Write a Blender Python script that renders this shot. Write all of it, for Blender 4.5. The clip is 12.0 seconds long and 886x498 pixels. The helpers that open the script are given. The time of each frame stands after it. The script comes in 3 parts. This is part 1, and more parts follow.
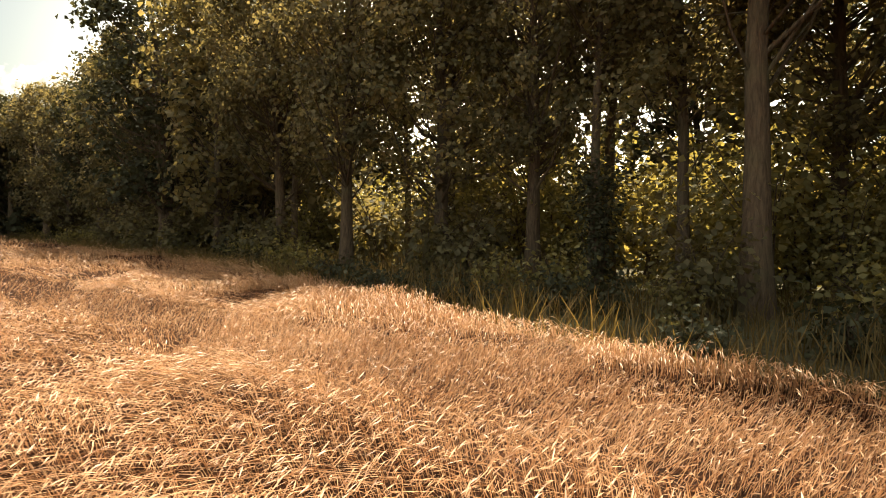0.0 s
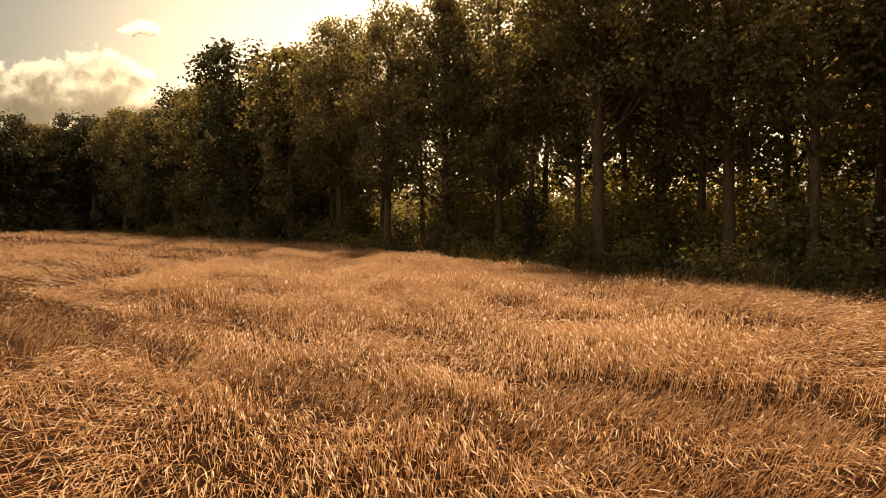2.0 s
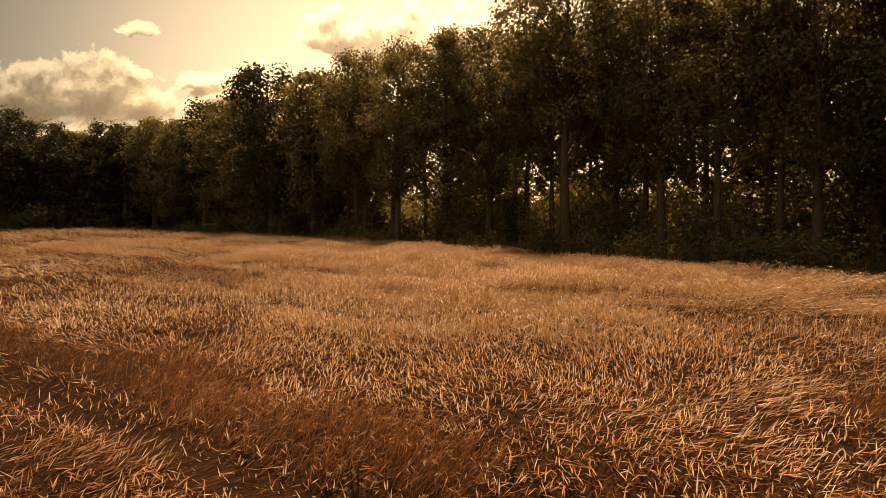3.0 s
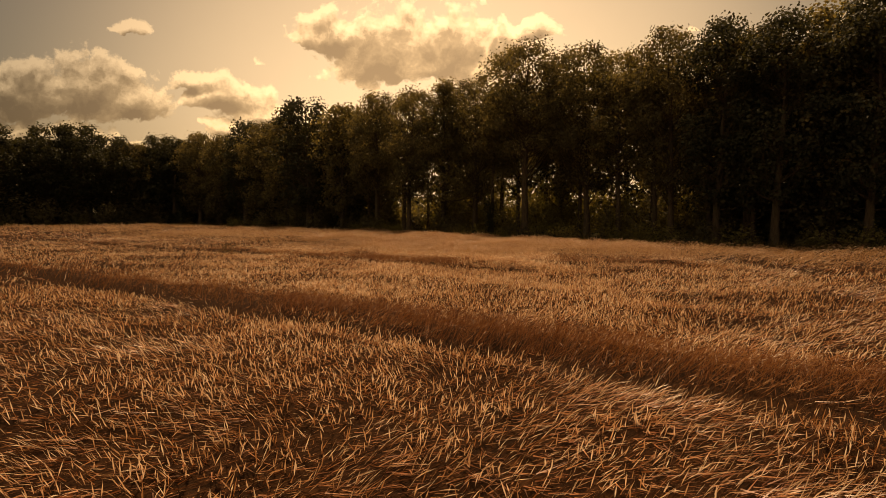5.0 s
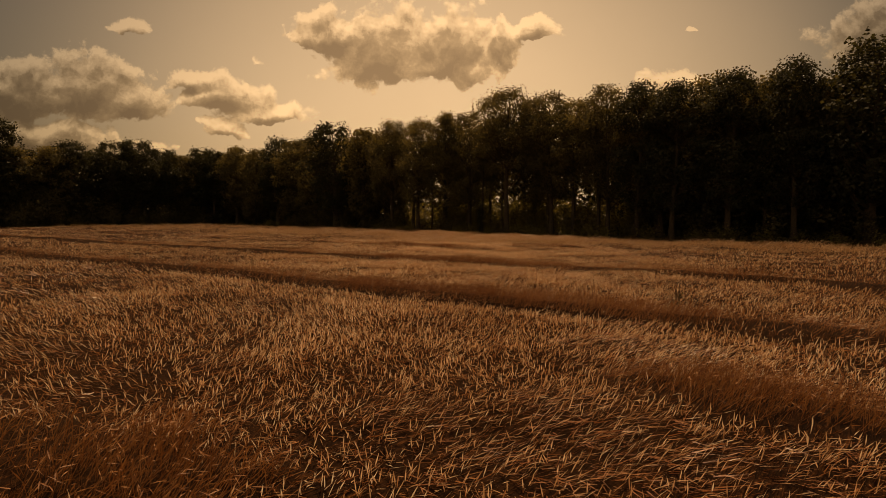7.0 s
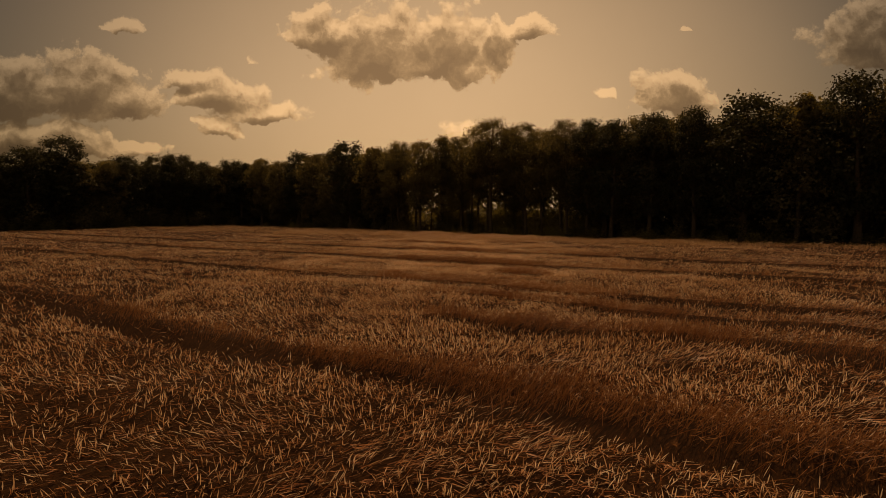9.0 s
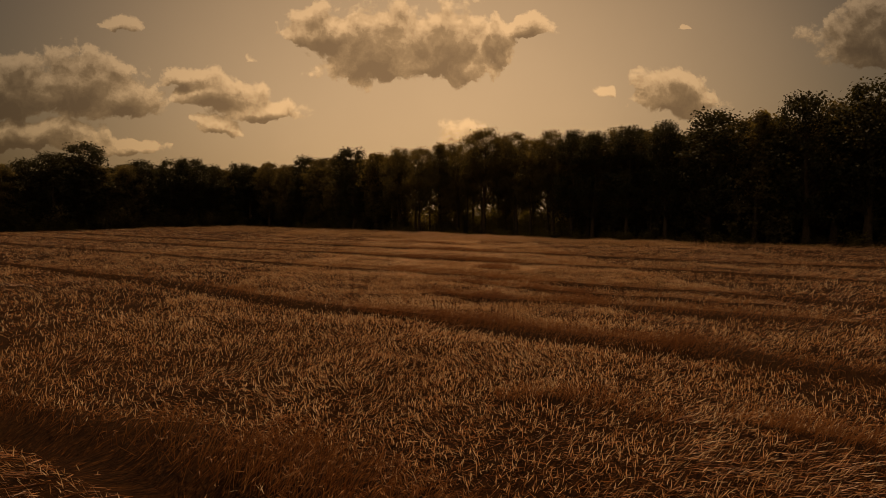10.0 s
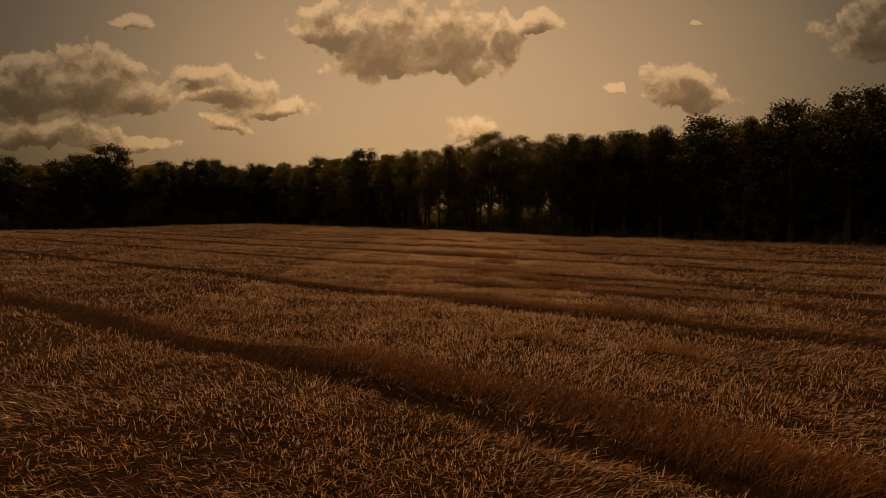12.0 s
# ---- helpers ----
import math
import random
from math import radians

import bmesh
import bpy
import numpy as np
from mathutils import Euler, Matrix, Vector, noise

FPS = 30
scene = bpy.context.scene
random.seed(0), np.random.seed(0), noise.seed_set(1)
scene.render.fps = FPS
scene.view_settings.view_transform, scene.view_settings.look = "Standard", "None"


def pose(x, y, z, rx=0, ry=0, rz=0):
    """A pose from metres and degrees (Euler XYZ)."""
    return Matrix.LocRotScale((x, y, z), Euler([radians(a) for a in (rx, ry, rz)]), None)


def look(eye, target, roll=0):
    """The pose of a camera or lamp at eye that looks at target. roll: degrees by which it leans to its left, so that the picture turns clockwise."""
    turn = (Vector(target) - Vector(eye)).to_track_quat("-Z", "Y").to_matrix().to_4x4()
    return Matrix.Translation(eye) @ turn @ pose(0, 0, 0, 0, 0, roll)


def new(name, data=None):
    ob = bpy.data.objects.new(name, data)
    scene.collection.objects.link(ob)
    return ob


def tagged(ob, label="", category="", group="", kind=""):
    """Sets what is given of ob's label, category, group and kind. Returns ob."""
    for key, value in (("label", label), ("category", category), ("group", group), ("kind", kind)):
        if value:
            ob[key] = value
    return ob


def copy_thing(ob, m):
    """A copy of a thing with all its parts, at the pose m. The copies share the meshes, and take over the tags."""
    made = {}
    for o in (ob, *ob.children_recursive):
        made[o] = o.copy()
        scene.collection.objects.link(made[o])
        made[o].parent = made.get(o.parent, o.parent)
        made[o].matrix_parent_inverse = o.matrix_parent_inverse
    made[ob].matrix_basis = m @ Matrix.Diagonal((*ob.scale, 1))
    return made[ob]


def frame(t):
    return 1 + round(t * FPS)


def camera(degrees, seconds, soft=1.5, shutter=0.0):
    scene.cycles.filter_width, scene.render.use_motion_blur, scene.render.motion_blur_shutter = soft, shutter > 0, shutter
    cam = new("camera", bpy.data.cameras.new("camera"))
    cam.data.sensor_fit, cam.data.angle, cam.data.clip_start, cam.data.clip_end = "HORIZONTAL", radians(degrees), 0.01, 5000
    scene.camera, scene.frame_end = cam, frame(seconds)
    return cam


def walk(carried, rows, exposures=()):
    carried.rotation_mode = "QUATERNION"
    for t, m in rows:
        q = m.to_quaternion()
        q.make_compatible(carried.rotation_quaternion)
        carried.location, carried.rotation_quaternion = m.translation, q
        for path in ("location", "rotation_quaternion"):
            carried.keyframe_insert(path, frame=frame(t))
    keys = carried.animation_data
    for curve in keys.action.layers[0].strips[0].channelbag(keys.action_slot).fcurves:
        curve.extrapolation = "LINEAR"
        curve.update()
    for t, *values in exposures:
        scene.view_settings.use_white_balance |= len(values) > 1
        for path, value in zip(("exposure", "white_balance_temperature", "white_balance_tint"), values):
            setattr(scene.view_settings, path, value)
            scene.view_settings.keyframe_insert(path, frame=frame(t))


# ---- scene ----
cam = camera(71.4, 12.0, soft=0.9)
METRES, EYE, TILT, LEAN, TURN = 71.43, 2.0, 0.0, 0.0, 38.3
ROWS = [
    (0.0, 0.0, 0.0, 0.0, -0.01, -2.2, 0.14),
    (0.5, -0.0003, -0.0364, 0.0006, 0.11, -2.34, 0.14),
    (1.0, -0.0002, -0.0779, 0.0017, 0.13, -2.49, 0.08),
    (1.5, -0.0004, -0.1178, 0.0015, 0.13, -2.48, 0.03),
    (2.0, -0.0016, -0.1621, 0.0012, 0.06, -2.57, 0.05),
    (2.5, -0.0028, -0.2046, -0.0004, -0.08, -2.5, -0.05),
    (3.0, -0.0042, -0.2524, -0.0017, -0.21, -2.44, -0.12),
    (5.0, -0.0106, -0.4449, -0.007, -0.81, -2.3, -0.48),
    (5.5, -0.0114, -0.492, -0.0057, -0.88, -2.36, -0.44),
    (6.0, -0.0127, -0.5431, -0.0038, -0.93, -2.31, -0.49),
    (6.5, -0.0146, -0.5906, -0.0046, -0.95, -2.36, -0.49),
    (7.0, -0.0175, -0.6423, -0.0059, -0.94, -2.33, -0.53),
    (9.0, -0.0243, -0.853, -0.0018, -1.37, -2.36, -0.42),
    (9.5, -0.0241, -0.8995, 0.0002, -1.41, -2.45, -0.42),
    (10.0, -0.0236, -0.9391, 0.0032, -1.46, -2.52, -0.45),
    (10.5, -0.0233, -0.9661, 0.0056, -1.44, -2.61, -0.49),
    (11.0, -0.0239, -0.9858, 0.007, -1.38, -2.76, -0.5),
    (11.5, -0.0248, -0.9937, 0.0067, -1.07, -2.79, -0.46),
    (12.0, -0.025, -0.9988, 0.0059, -0.65, -2.81, -0.47),
]
EXPOSURES = [(0.0, 1.95, 6500, 7), (1.0, 1.5, 7500, 12), (2.0, 1.0, 8700, 16), (3.0, 0.45, 9900, 19), (5.0, -0.25, 11400, 24), (7.0, -0.9, 12000, 27),
             (9.0, -1.3, 12400, 30), (10.5, -1.47, 12400, 30), (12.0, -1.57, 12400, 31)]
walk(cam, [(t, pose(0, 0, EYE, TILT, LEAN, TURN) @ pose(METRES * x, METRES * y, METRES * z, 90 + pitch, roll, yaw)) for t, x, y, z, yaw, pitch, roll in ROWS],
     EXPOSURES)

# ---- sun and sky ----
AHEAD = 37.5                      # heading of the view, degrees left of +y
SUN_LEFT, SUN_UP = 39.0, 58.0     # the sun stands ahead, high above the wood
SUN_POWER, SKY_POWER, HAZE_POWER = 5.0, 0.046, 0.95
sun_way = Vector((-math.sin(radians(SUN_LEFT)) * math.cos(radians(SUN_UP)), math.cos(radians(SUN_LEFT)) * math.cos(radians(SUN_UP)), math.sin(radians(SUN_UP))))
sun = new("sun", bpy.data.lights.new("sun", "SUN"))
sun.data.energy, sun.data.angle, sun.data.color = SUN_POWER, radians(0.55), (1.0, 0.88, 0.7)
sun.matrix_world = look(sun_way * 300, (0, 0, 0))


class Nodes:
    """Short hand for building a node tree."""

    def __init__(self, tree):
        self.tree = tree

    def add(self, kind, **settings):
        n = self.tree.nodes.new(kind)
        for key, value in settings.items():
            setattr(n, key, value)
        return n

    def put(self, value, socket):
        if isinstance(value, bpy.types.NodeSocket):
            self.tree.links.new(value, socket)
        else:
            socket.default_value = value

    def math(self, op, a, b=0.0, c=0.0, clamp=False):
        n = self.add("ShaderNodeMath", operation=op, use_clamp=clamp)
        for v, s in zip((a, b, c), n.inputs):
            self.put(v, s)
        return n.outputs[0]

    def noise(self, vector, scale, detail=4.0, rough=0.55, distortion=0.0):
        n = self.add("ShaderNodeTexNoise")
        self.put(vector, n.inputs["Vector"])
        for key, v in (("Scale", scale), ("Detail", detail), ("Roughness", rough), ("Distortion", distortion)):
            n.inputs[key].default_value = v
        return n.outputs[0]

    def ramp(self, value, *stops):
        n = self.add("ShaderNodeValToRGB")
        self.put(value, n.inputs[0])
        for k, (at, col) in enumerate(stops):
            e = n.color_ramp.elements[k] if k < 2 else n.color_ramp.elements.new(at)
            e.position, e.color = at, (*col, 1.0)
        return n.outputs[0]

    def span(self, value, a, b, c=0.0, d=1.0, smooth=True):
        n = self.add("ShaderNodeMapRange", interpolation_type="SMOOTHSTEP" if smooth else "LINEAR")
        for v, s in zip((value, a, b, c, d), n.inputs):
            self.put(v, s)
        return n.outputs[0]

    def mix(self, f, a, b, how="MIX"):
        n = self.add("ShaderNodeMix", data_type="RGBA", blend_type=how)
        self.put(f, n.inputs[0])
        self.put(a if isinstance(a, bpy.types.NodeSocket) else (*a, 1.0), n.inputs[6])
        self.put(b if isinstance(b, bpy.types.NodeSocket) else (*b, 1.0), n.inputs[7])
        return n.outputs[2]


# cumulus: heading right of the view's middle, height of the base over the horizon (tangents), half width, height, thickness
CLOUDS = [(-0.178, 0.284, 0.078, 0.057, 1.00), (-0.095, 0.227, 0.110, 0.119, 1.00), (0.005, 0.232, 0.105, 0.105, 1.00), (0.093, 0.259, 0.055, 0.073, 0.90),
          (0.148, 0.299, 0.035, 0.044, 0.85), (-0.691, 0.159, 0.128, 0.104, 1.00), (-0.575, 0.162, 0.108, 0.106, 1.00), (-0.503, 0.165, 0.066, 0.064, 1.00),
          (-0.398, 0.216, 0.055, 0.035, 0.95), (-0.352, 0.186, 0.098, 0.042, 1.00), (-0.276, 0.162, 0.082, 0.040, 1.00), (-0.357, 0.138, 0.048, 0.030, 0.90),
          (-0.664, 0.106, 0.174, 0.048, 1.00), (-0.508, 0.106, 0.101, 0.033, 0.85), (0.379, 0.183, 0.077, 0.073, 1.00), (0.276, 0.192, 0.05, 0.033, 0.45),
          (0.70, 0.262, 0.108, 0.108, 1.00), (0.047, 0.122, 0.057, 0.060, 0.62), (-0.512, 0.302, 0.048, 0.035, 0.68), (0.394, 0.311, 0.022, 0.013, 0.70),
          (-0.303, 0.242, 0.033, 0.029, 0.3)]


def build_world():
    world = bpy.data.worlds.new("hazy_summer_sky")
    scene.world, world.use_nodes = world, True
    n = Nodes(world.node_tree)
    world.node_tree.nodes.clear()
    way = n.add("ShaderNodeTexCoord").outputs["Generated"]
    sky = n.add("ShaderNodeTexSky", sky_type="NISHITA", sun_disc=False, sun_elevation=radians(SUN_UP), sun_rotation=radians(-SUN_LEFT),
                air_density=1.0, dust_density=4.0, ozone_density=0.6)
    turn = n.add("ShaderNodeVectorRotate", rotation_type="Z_AXIS")
    n.put(way, turn.inputs["Vector"])
    turn.inputs["Angle"].default_value = radians(-AHEAD)
    parts = n.add("ShaderNodeSeparateXYZ")
    n.put(turn.outputs[0], parts.inputs[0])
    right, ahead, up = parts.outputs
    depth = n.math("MAXIMUM", ahead, 0.05)
    u, v = n.math("DIVIDE", right, depth), n.math("DIVIDE", up, depth)
    flat = n.add("ShaderNodeCombineXYZ")
    n.put(u, flat.inputs[0]), n.put(v, flat.inputs[1])
    # thin bright haze below the sun, strongest ahead
    du = n.math("DIVIDE", n.math("SUBTRACT", u, 0.02), 0.68)
    dv = n.math("DIVIDE", n.math("SUBTRACT", v, 0.14), 0.5)
    far = n.math("SQRT", n.math("ADD", n.math("MULTIPLY", du, du), n.math("MULTIPLY", dv, dv)))
    glow = n.math("MULTIPLY", n.span(far, 0.0, 1.25, 1.0, 0.0), n.span(ahead, 0.05, 0.6))
    veil = n.math("MULTIPLY_ADD", n.noise(flat.outputs[0], 2.2, 5.0, 0.6), 0.3, 0.85)
    glow = n.math("MULTIPLY", glow, veil)
    # cumulus: heaped puffs over a flat base, with thin bright rims and tops that catch the light
    def billow(rise):
        spot = n.add("ShaderNodeVectorMath", operation="ADD")
        n.put(flat.outputs[0], spot.inputs[0])
        spot.inputs[1].default_value = (0.0, rise, 0.0)
        warp = n.add("ShaderNodeTexNoise")
        n.put(spot.outputs[0], warp.inputs["Vector"])
        for key, value in (("Scale", 11.0), ("Detail", 6.0), ("Roughness", 0.6)):
            warp.inputs[key].default_value = value
        push = n.add("ShaderNodeVectorMath", operation="MULTIPLY_ADD")
        n.put(warp.outputs["Color"], push.inputs[0])
        push.inputs[1].default_value, push.inputs[2].default_value = (0.10, 0.06, 0.0), (-0.05, -0.03, 0.0)
        bent = n.add("ShaderNodeVectorMath", operation="ADD")
        n.put(spot.outputs[0], bent.inputs[0]), n.put(push.outputs[0], bent.inputs[1])
        far_out = None
        for cu, cv, ru, rv, full in CLOUDS:
            m = n.add("ShaderNodeVectorMath", operation="MULTIPLY_ADD")
            n.put(bent.outputs[0], m.inputs[0])
            m.inputs[1].default_value, m.inputs[2].default_value = (1 / ru, 1 / rv, 0.0), (-cu / ru, -(cv + 0.28 * rv) / rv, 0.0)
            xy = n.add("ShaderNodeSeparateXYZ")
            n.put(m.outputs[0], xy.inputs[0])
            tall = n.math("MAXIMUM", n.math("MULTIPLY", xy.outputs[1], 1.3), n.math("MULTIPLY", xy.outputs[1], -2.8))
            d = n.math("SQRT", n.math("MULTIPLY_ADD", xy.outputs[0], xy.outputs[0], n.math("MULTIPLY", tall, tall)))
            d = n.math("ADD", d, 1.0 - full)
            far_out = d if far_out is None else n.math("SMOOTH_MIN", far_out, d, 0.15)
        puff = n.add("ShaderNodeTexVoronoi", feature="SMOOTH_F1", normalize=True)
        n.put(bent.outputs[0], puff.inputs["Vector"])
        for key, value in (("Scale", 26.0), ("Detail", 3.0), ("Roughness", 0.55), ("Lacunarity", 2.2), ("Smoothness", 0.35)):
            puff.inputs[key].default_value = value
        heap = n.math("MULTIPLY_ADD", puff.outputs["Distance"], -1.5, 0.5)
        wisp = n.math("MULTIPLY_ADD", n.noise(spot.outputs[0], 24.0, 9.0, 0.6), 1.0, -0.5)
        return n.math("ADD", n.math("SUBTRACT", 1.0, far_out), n.math("ADD", heap, wisp))

    thick, above = billow(0.0), billow(0.016)
    cover = n.math("MULTIPLY", n.span(thick, 0.0, 0.22), n.span(ahead, 0.05, 0.3))
    facing = n.math("SUBTRACT", thick, above)
    core = n.span(n.math("SUBTRACT", n.math("MULTIPLY", thick, 0.8), n.math("MULTIPLY", facing, 1.15)), -0.15, 0.8, smooth=False)
    tone = n.ramp(core, (0.0, (1.38, 1.3, 1.17)), (0.24, (1.0, 0.93, 0.83)), (0.5, (0.58, 0.525, 0.455)), (0.78, (0.41, 0.365, 0.315)), (1.0, (0.33, 0.29, 0.255)))
    sky_lit = n.mix(1.0, sky.outputs[0], (SKY_POWER, SKY_POWER * 0.93, SKY_POWER * 0.72), "MULTIPLY")
    glow_lit = n.add("ShaderNodeVectorMath", operation="SCALE")
    glow_lit.inputs[0].default_value = (1.0, 0.86, 0.62)
    n.put(n.math("MULTIPLY", glow, HAZE_POWER), glow_lit.inputs["Scale"])
    clear = n.mix(1.0, sky_lit, glow_lit.outputs[0], "ADD")
    clouds_lit = n.mix(1.0, n.mix(1.0, clear, (0.19, 0.175, 0.145), "ADD"), tone, "MULTIPLY")
    out = n.mix(n.math("MULTIPLY", cover, 0.9), clear, clouds_lit)
    # the unseen rest of the sky: sunlit cumulus in loose fields, away from the sun, added to fill the tree fronts
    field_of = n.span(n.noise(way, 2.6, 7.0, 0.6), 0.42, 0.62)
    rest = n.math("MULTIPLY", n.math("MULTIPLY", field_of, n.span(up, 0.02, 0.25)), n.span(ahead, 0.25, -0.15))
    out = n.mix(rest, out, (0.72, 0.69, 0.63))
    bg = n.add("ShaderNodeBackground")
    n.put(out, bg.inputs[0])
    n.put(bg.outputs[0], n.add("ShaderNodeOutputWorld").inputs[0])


build_world()


# ---- materials ----
def material(name):
    m = bpy.data.materials.new(name)
    m.use_nodes = True
    m.node_tree.nodes.clear()
    return m, Nodes(m.node_tree)


def finish(n, shader):
    n.put(shader, n.add("ShaderNodeOutputMaterial").inputs["Surface"])


def principled(n, color, rough=0.6, bump=None, strength=0.4, distance=0.02, spec=0.5):
    p = n.add("ShaderNodeBsdfPrincipled")
    n.put(color, p.inputs["Base Color"])
    n.put(rough, p.inputs["Roughness"])
    p.inputs["Specular IOR Level"].default_value = spec
    if bump is not None:
        b = n.add("ShaderNodeBump")
        b.inputs["Strength"].default_value, b.inputs["Distance"].default_value = strength, distance
        n.put(bump, b.inputs["Height"])
        n.put(b.outputs[0], p.inputs["Normal"])
    return p.outputs[0]


def leafy(name, dark, mid, light, through_it, share=0.35, rough=0.68):
    """Leaves: a glossy upper side, and light that shines through."""
    m, n = material(name)
    island = n.add("ShaderNodeNewGeometry").outputs["Random Per Island"]
    where = n.add("ShaderNodeTexCoord").outputs["Object"]
    patch = n.noise(where, 0.45, 3.0)
    pick = n.math("ADD", n.math("MULTIPLY", island, 0.6), n.math("MULTIPLY", n.span(patch, 0.3, 0.7), 0.4))
    col = n.ramp(pick, (0.0, dark), (0.55, mid), (1.0, light))
    front = principled(n, col, rough, spec=0.1)
    back = n.add("ShaderNodeBsdfTranslucent")
    n.put(n.mix(1.0, col, through_it, "MULTIPLY"), back.inputs[0])
    both = n.add("ShaderNodeMixShader")
    both.inputs[0].default_value = share
    n.put(front, both.inputs[1]), n.put(back.outputs[0], both.inputs[2])
    finish(n, both.outputs[0])
    return m


def strawy(name, dark, mid, light, share=0.25, rough=0.42, spec=0.5):
    """Dry stalks and ears, a tone each, with paler and browner stretches of the field."""
    m, n = material(name)
    island = n.add("ShaderNodeNewGeometry").outputs["Random Per Island"]
    where = n.add("ShaderNodeNewGeometry").outputs["Position"]
    patch = n.span(n.noise(where, 0.35, 4.0), 0.3, 0.7)
    pick = n.math("ADD", n.math("MULTIPLY", island, 0.75), n.math("MULTIPLY", patch, 0.25))
    col = n.ramp(pick, (0.12, dark), (0.5, mid), (1.0, light))
    front = principled(n, col, rough, spec=spec)
    back = n.add("ShaderNodeBsdfTranslucent")
    n.put(col, back.inputs[0])
    both = n.add("ShaderNodeMixShader")
    both.inputs[0].default_value = share
    n.put(front, both.inputs[1]), n.put(back.outputs[0], both.inputs[2])
    finish(n, both.outputs[0])
    return m


def bark(name, a, b):
    m, n = material(name)
    where = n.add("ShaderNodeTexCoord").outputs["Object"]
    long = n.add("ShaderNodeMapping")
    long.inputs["Scale"].default_value = (9.0, 9.0, 1.6)
    n.put(where, long.inputs["Vector"])
    ridge = n.noise(long.outputs[0], 2.0, 8.0, 0.65, 0.6)
    moss = n.span(n.noise(where, 0.9, 3.0), 0.45, 0.75)
    col = n.ramp(ridge, (0.25, a), (0.7, b))
    col = n.mix(n.math("MULTIPLY", moss, 0.5), col, (0.06, 0.07, 0.03))
    finish(n, principled(n, col, 0.9, ridge, 1.0, 0.06, 0.1))
    return m


def shaded_litter_material():
    """Matted straw, strand over strand, with dark soil in its gaps; the shade down there is painted in."""
    m, n = material("shaded_straw_litter")
    where = n.add("ShaderNodeNewGeometry").outputs["Position"]
    layers = []
    for turn, wide in ((0.7, 26.0), (-0.5, 34.0), (1.6, 22.0)):
        flow = n.add("ShaderNodeMapping")
        flow.inputs["Scale"].default_value, flow.inputs["Rotation"].default_value = (wide, wide * 0.14, wide * 0.5), (0, 0, turn)
        n.put(where, flow.inputs["Vector"])
        layers.append(n.noise(flow.outputs[0], 1.0, 3.0, 0.6, 1.5))
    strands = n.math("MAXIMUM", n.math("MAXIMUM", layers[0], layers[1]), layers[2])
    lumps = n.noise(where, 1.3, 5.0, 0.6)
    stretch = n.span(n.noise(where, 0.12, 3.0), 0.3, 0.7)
    # gaps go near black: shade between the strands, put into the colour
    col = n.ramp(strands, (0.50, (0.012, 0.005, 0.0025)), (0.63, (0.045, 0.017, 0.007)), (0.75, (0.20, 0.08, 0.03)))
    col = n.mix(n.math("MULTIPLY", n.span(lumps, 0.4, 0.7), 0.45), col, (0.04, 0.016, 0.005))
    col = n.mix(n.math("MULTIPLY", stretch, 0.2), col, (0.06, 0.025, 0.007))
    finish(n, principled(n, col, 0.9, n.math("ADD", strands, lumps), 1.0, 0.08, 0.05))
    return m


def floor_material():
    """The wood's floor and the meadow round it: litter, moss and low green."""
    m, n = material("woodland_floor")
    where = n.add("ShaderNodeNewGeometry").outputs["Position"]
    fine, wide = n.noise(where, 6.0, 7.0, 0.65), n.noise(where, 0.25, 4.0)
    col = n.ramp(fine, (0.3, (0.03, 0.022, 0.012)), (0.7, (0.09, 0.075, 0.03)))
    col = n.mix(n.span(wide, 0.4, 0.65), col, (0.065, 0.06, 0.024))
    finish(n, principled(n, col, 0.9, fine, 0.8, 0.08, 0.2))
    return m


LEAF_OAK = leafy("oak_leaf", (0.053, 0.049, 0.025), (0.103, 0.093, 0.050), (0.176, 0.154, 0.087), (2.2, 1.8, 1.05), 0.46)
LEAF_BIRCH = leafy("birch_leaf", (0.065, 0.060, 0.030), (0.123, 0.110, 0.057), (0.206, 0.178, 0.098), (2.2, 1.8, 1.0), 0.5)
# darkened leaf copy: the wood's dense shade is put into its colour
LEAF_SHADED = leafy("shaded_leaf", (0.023, 0.024, 0.013), (0.042, 0.043, 0.023), (0.074, 0.072, 0.04), (1.9, 1.6, 0.9), 0.28)
LEAF_SHRUB = leafy("hazel_leaf", (0.068, 0.063, 0.027), (0.138, 0.126, 0.054), (0.235, 0.205, 0.09), (2.3, 1.9, 0.92), 0.5)
BARK = bark("oak_bark", (0.036, 0.025, 0.016), (0.125, 0.09, 0.056))
BARK_PALE = bark("birch_bark", (0.036, 0.026, 0.018), (0.13, 0.097, 0.064))
EAR = strawy("barley_ear", (0.33, 0.145, 0.058), (0.72, 0.455, 0.265), (0.95, 0.81, 0.62), 0.36, 0.32, 0.7)
STEM = strawy("barley_stem", (0.11, 0.034, 0.012), (0.35, 0.122, 0.045), (0.64, 0.30, 0.13), 0.22, 0.42, 0.5)
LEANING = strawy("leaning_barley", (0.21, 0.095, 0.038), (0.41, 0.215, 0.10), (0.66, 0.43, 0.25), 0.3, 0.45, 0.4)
# same straw, darkened: the backlit bands' shaded near side is in the colour
STANDING_SHADED = strawy("shaded_standing_barley", (0.13, 0.044, 0.016), (0.29, 0.112, 0.04), (0.47, 0.22, 0.09), 0.2, 0.5, 0.25)
WEED = leafy("dry_grass", (0.05, 0.038, 0.015), (0.11, 0.08, 0.03), (0.22, 0.15, 0.06), (1.4, 1.2, 0.7), 0.4)
SHADED_LITTER, FLOOR = shaded_litter_material(), floor_material()


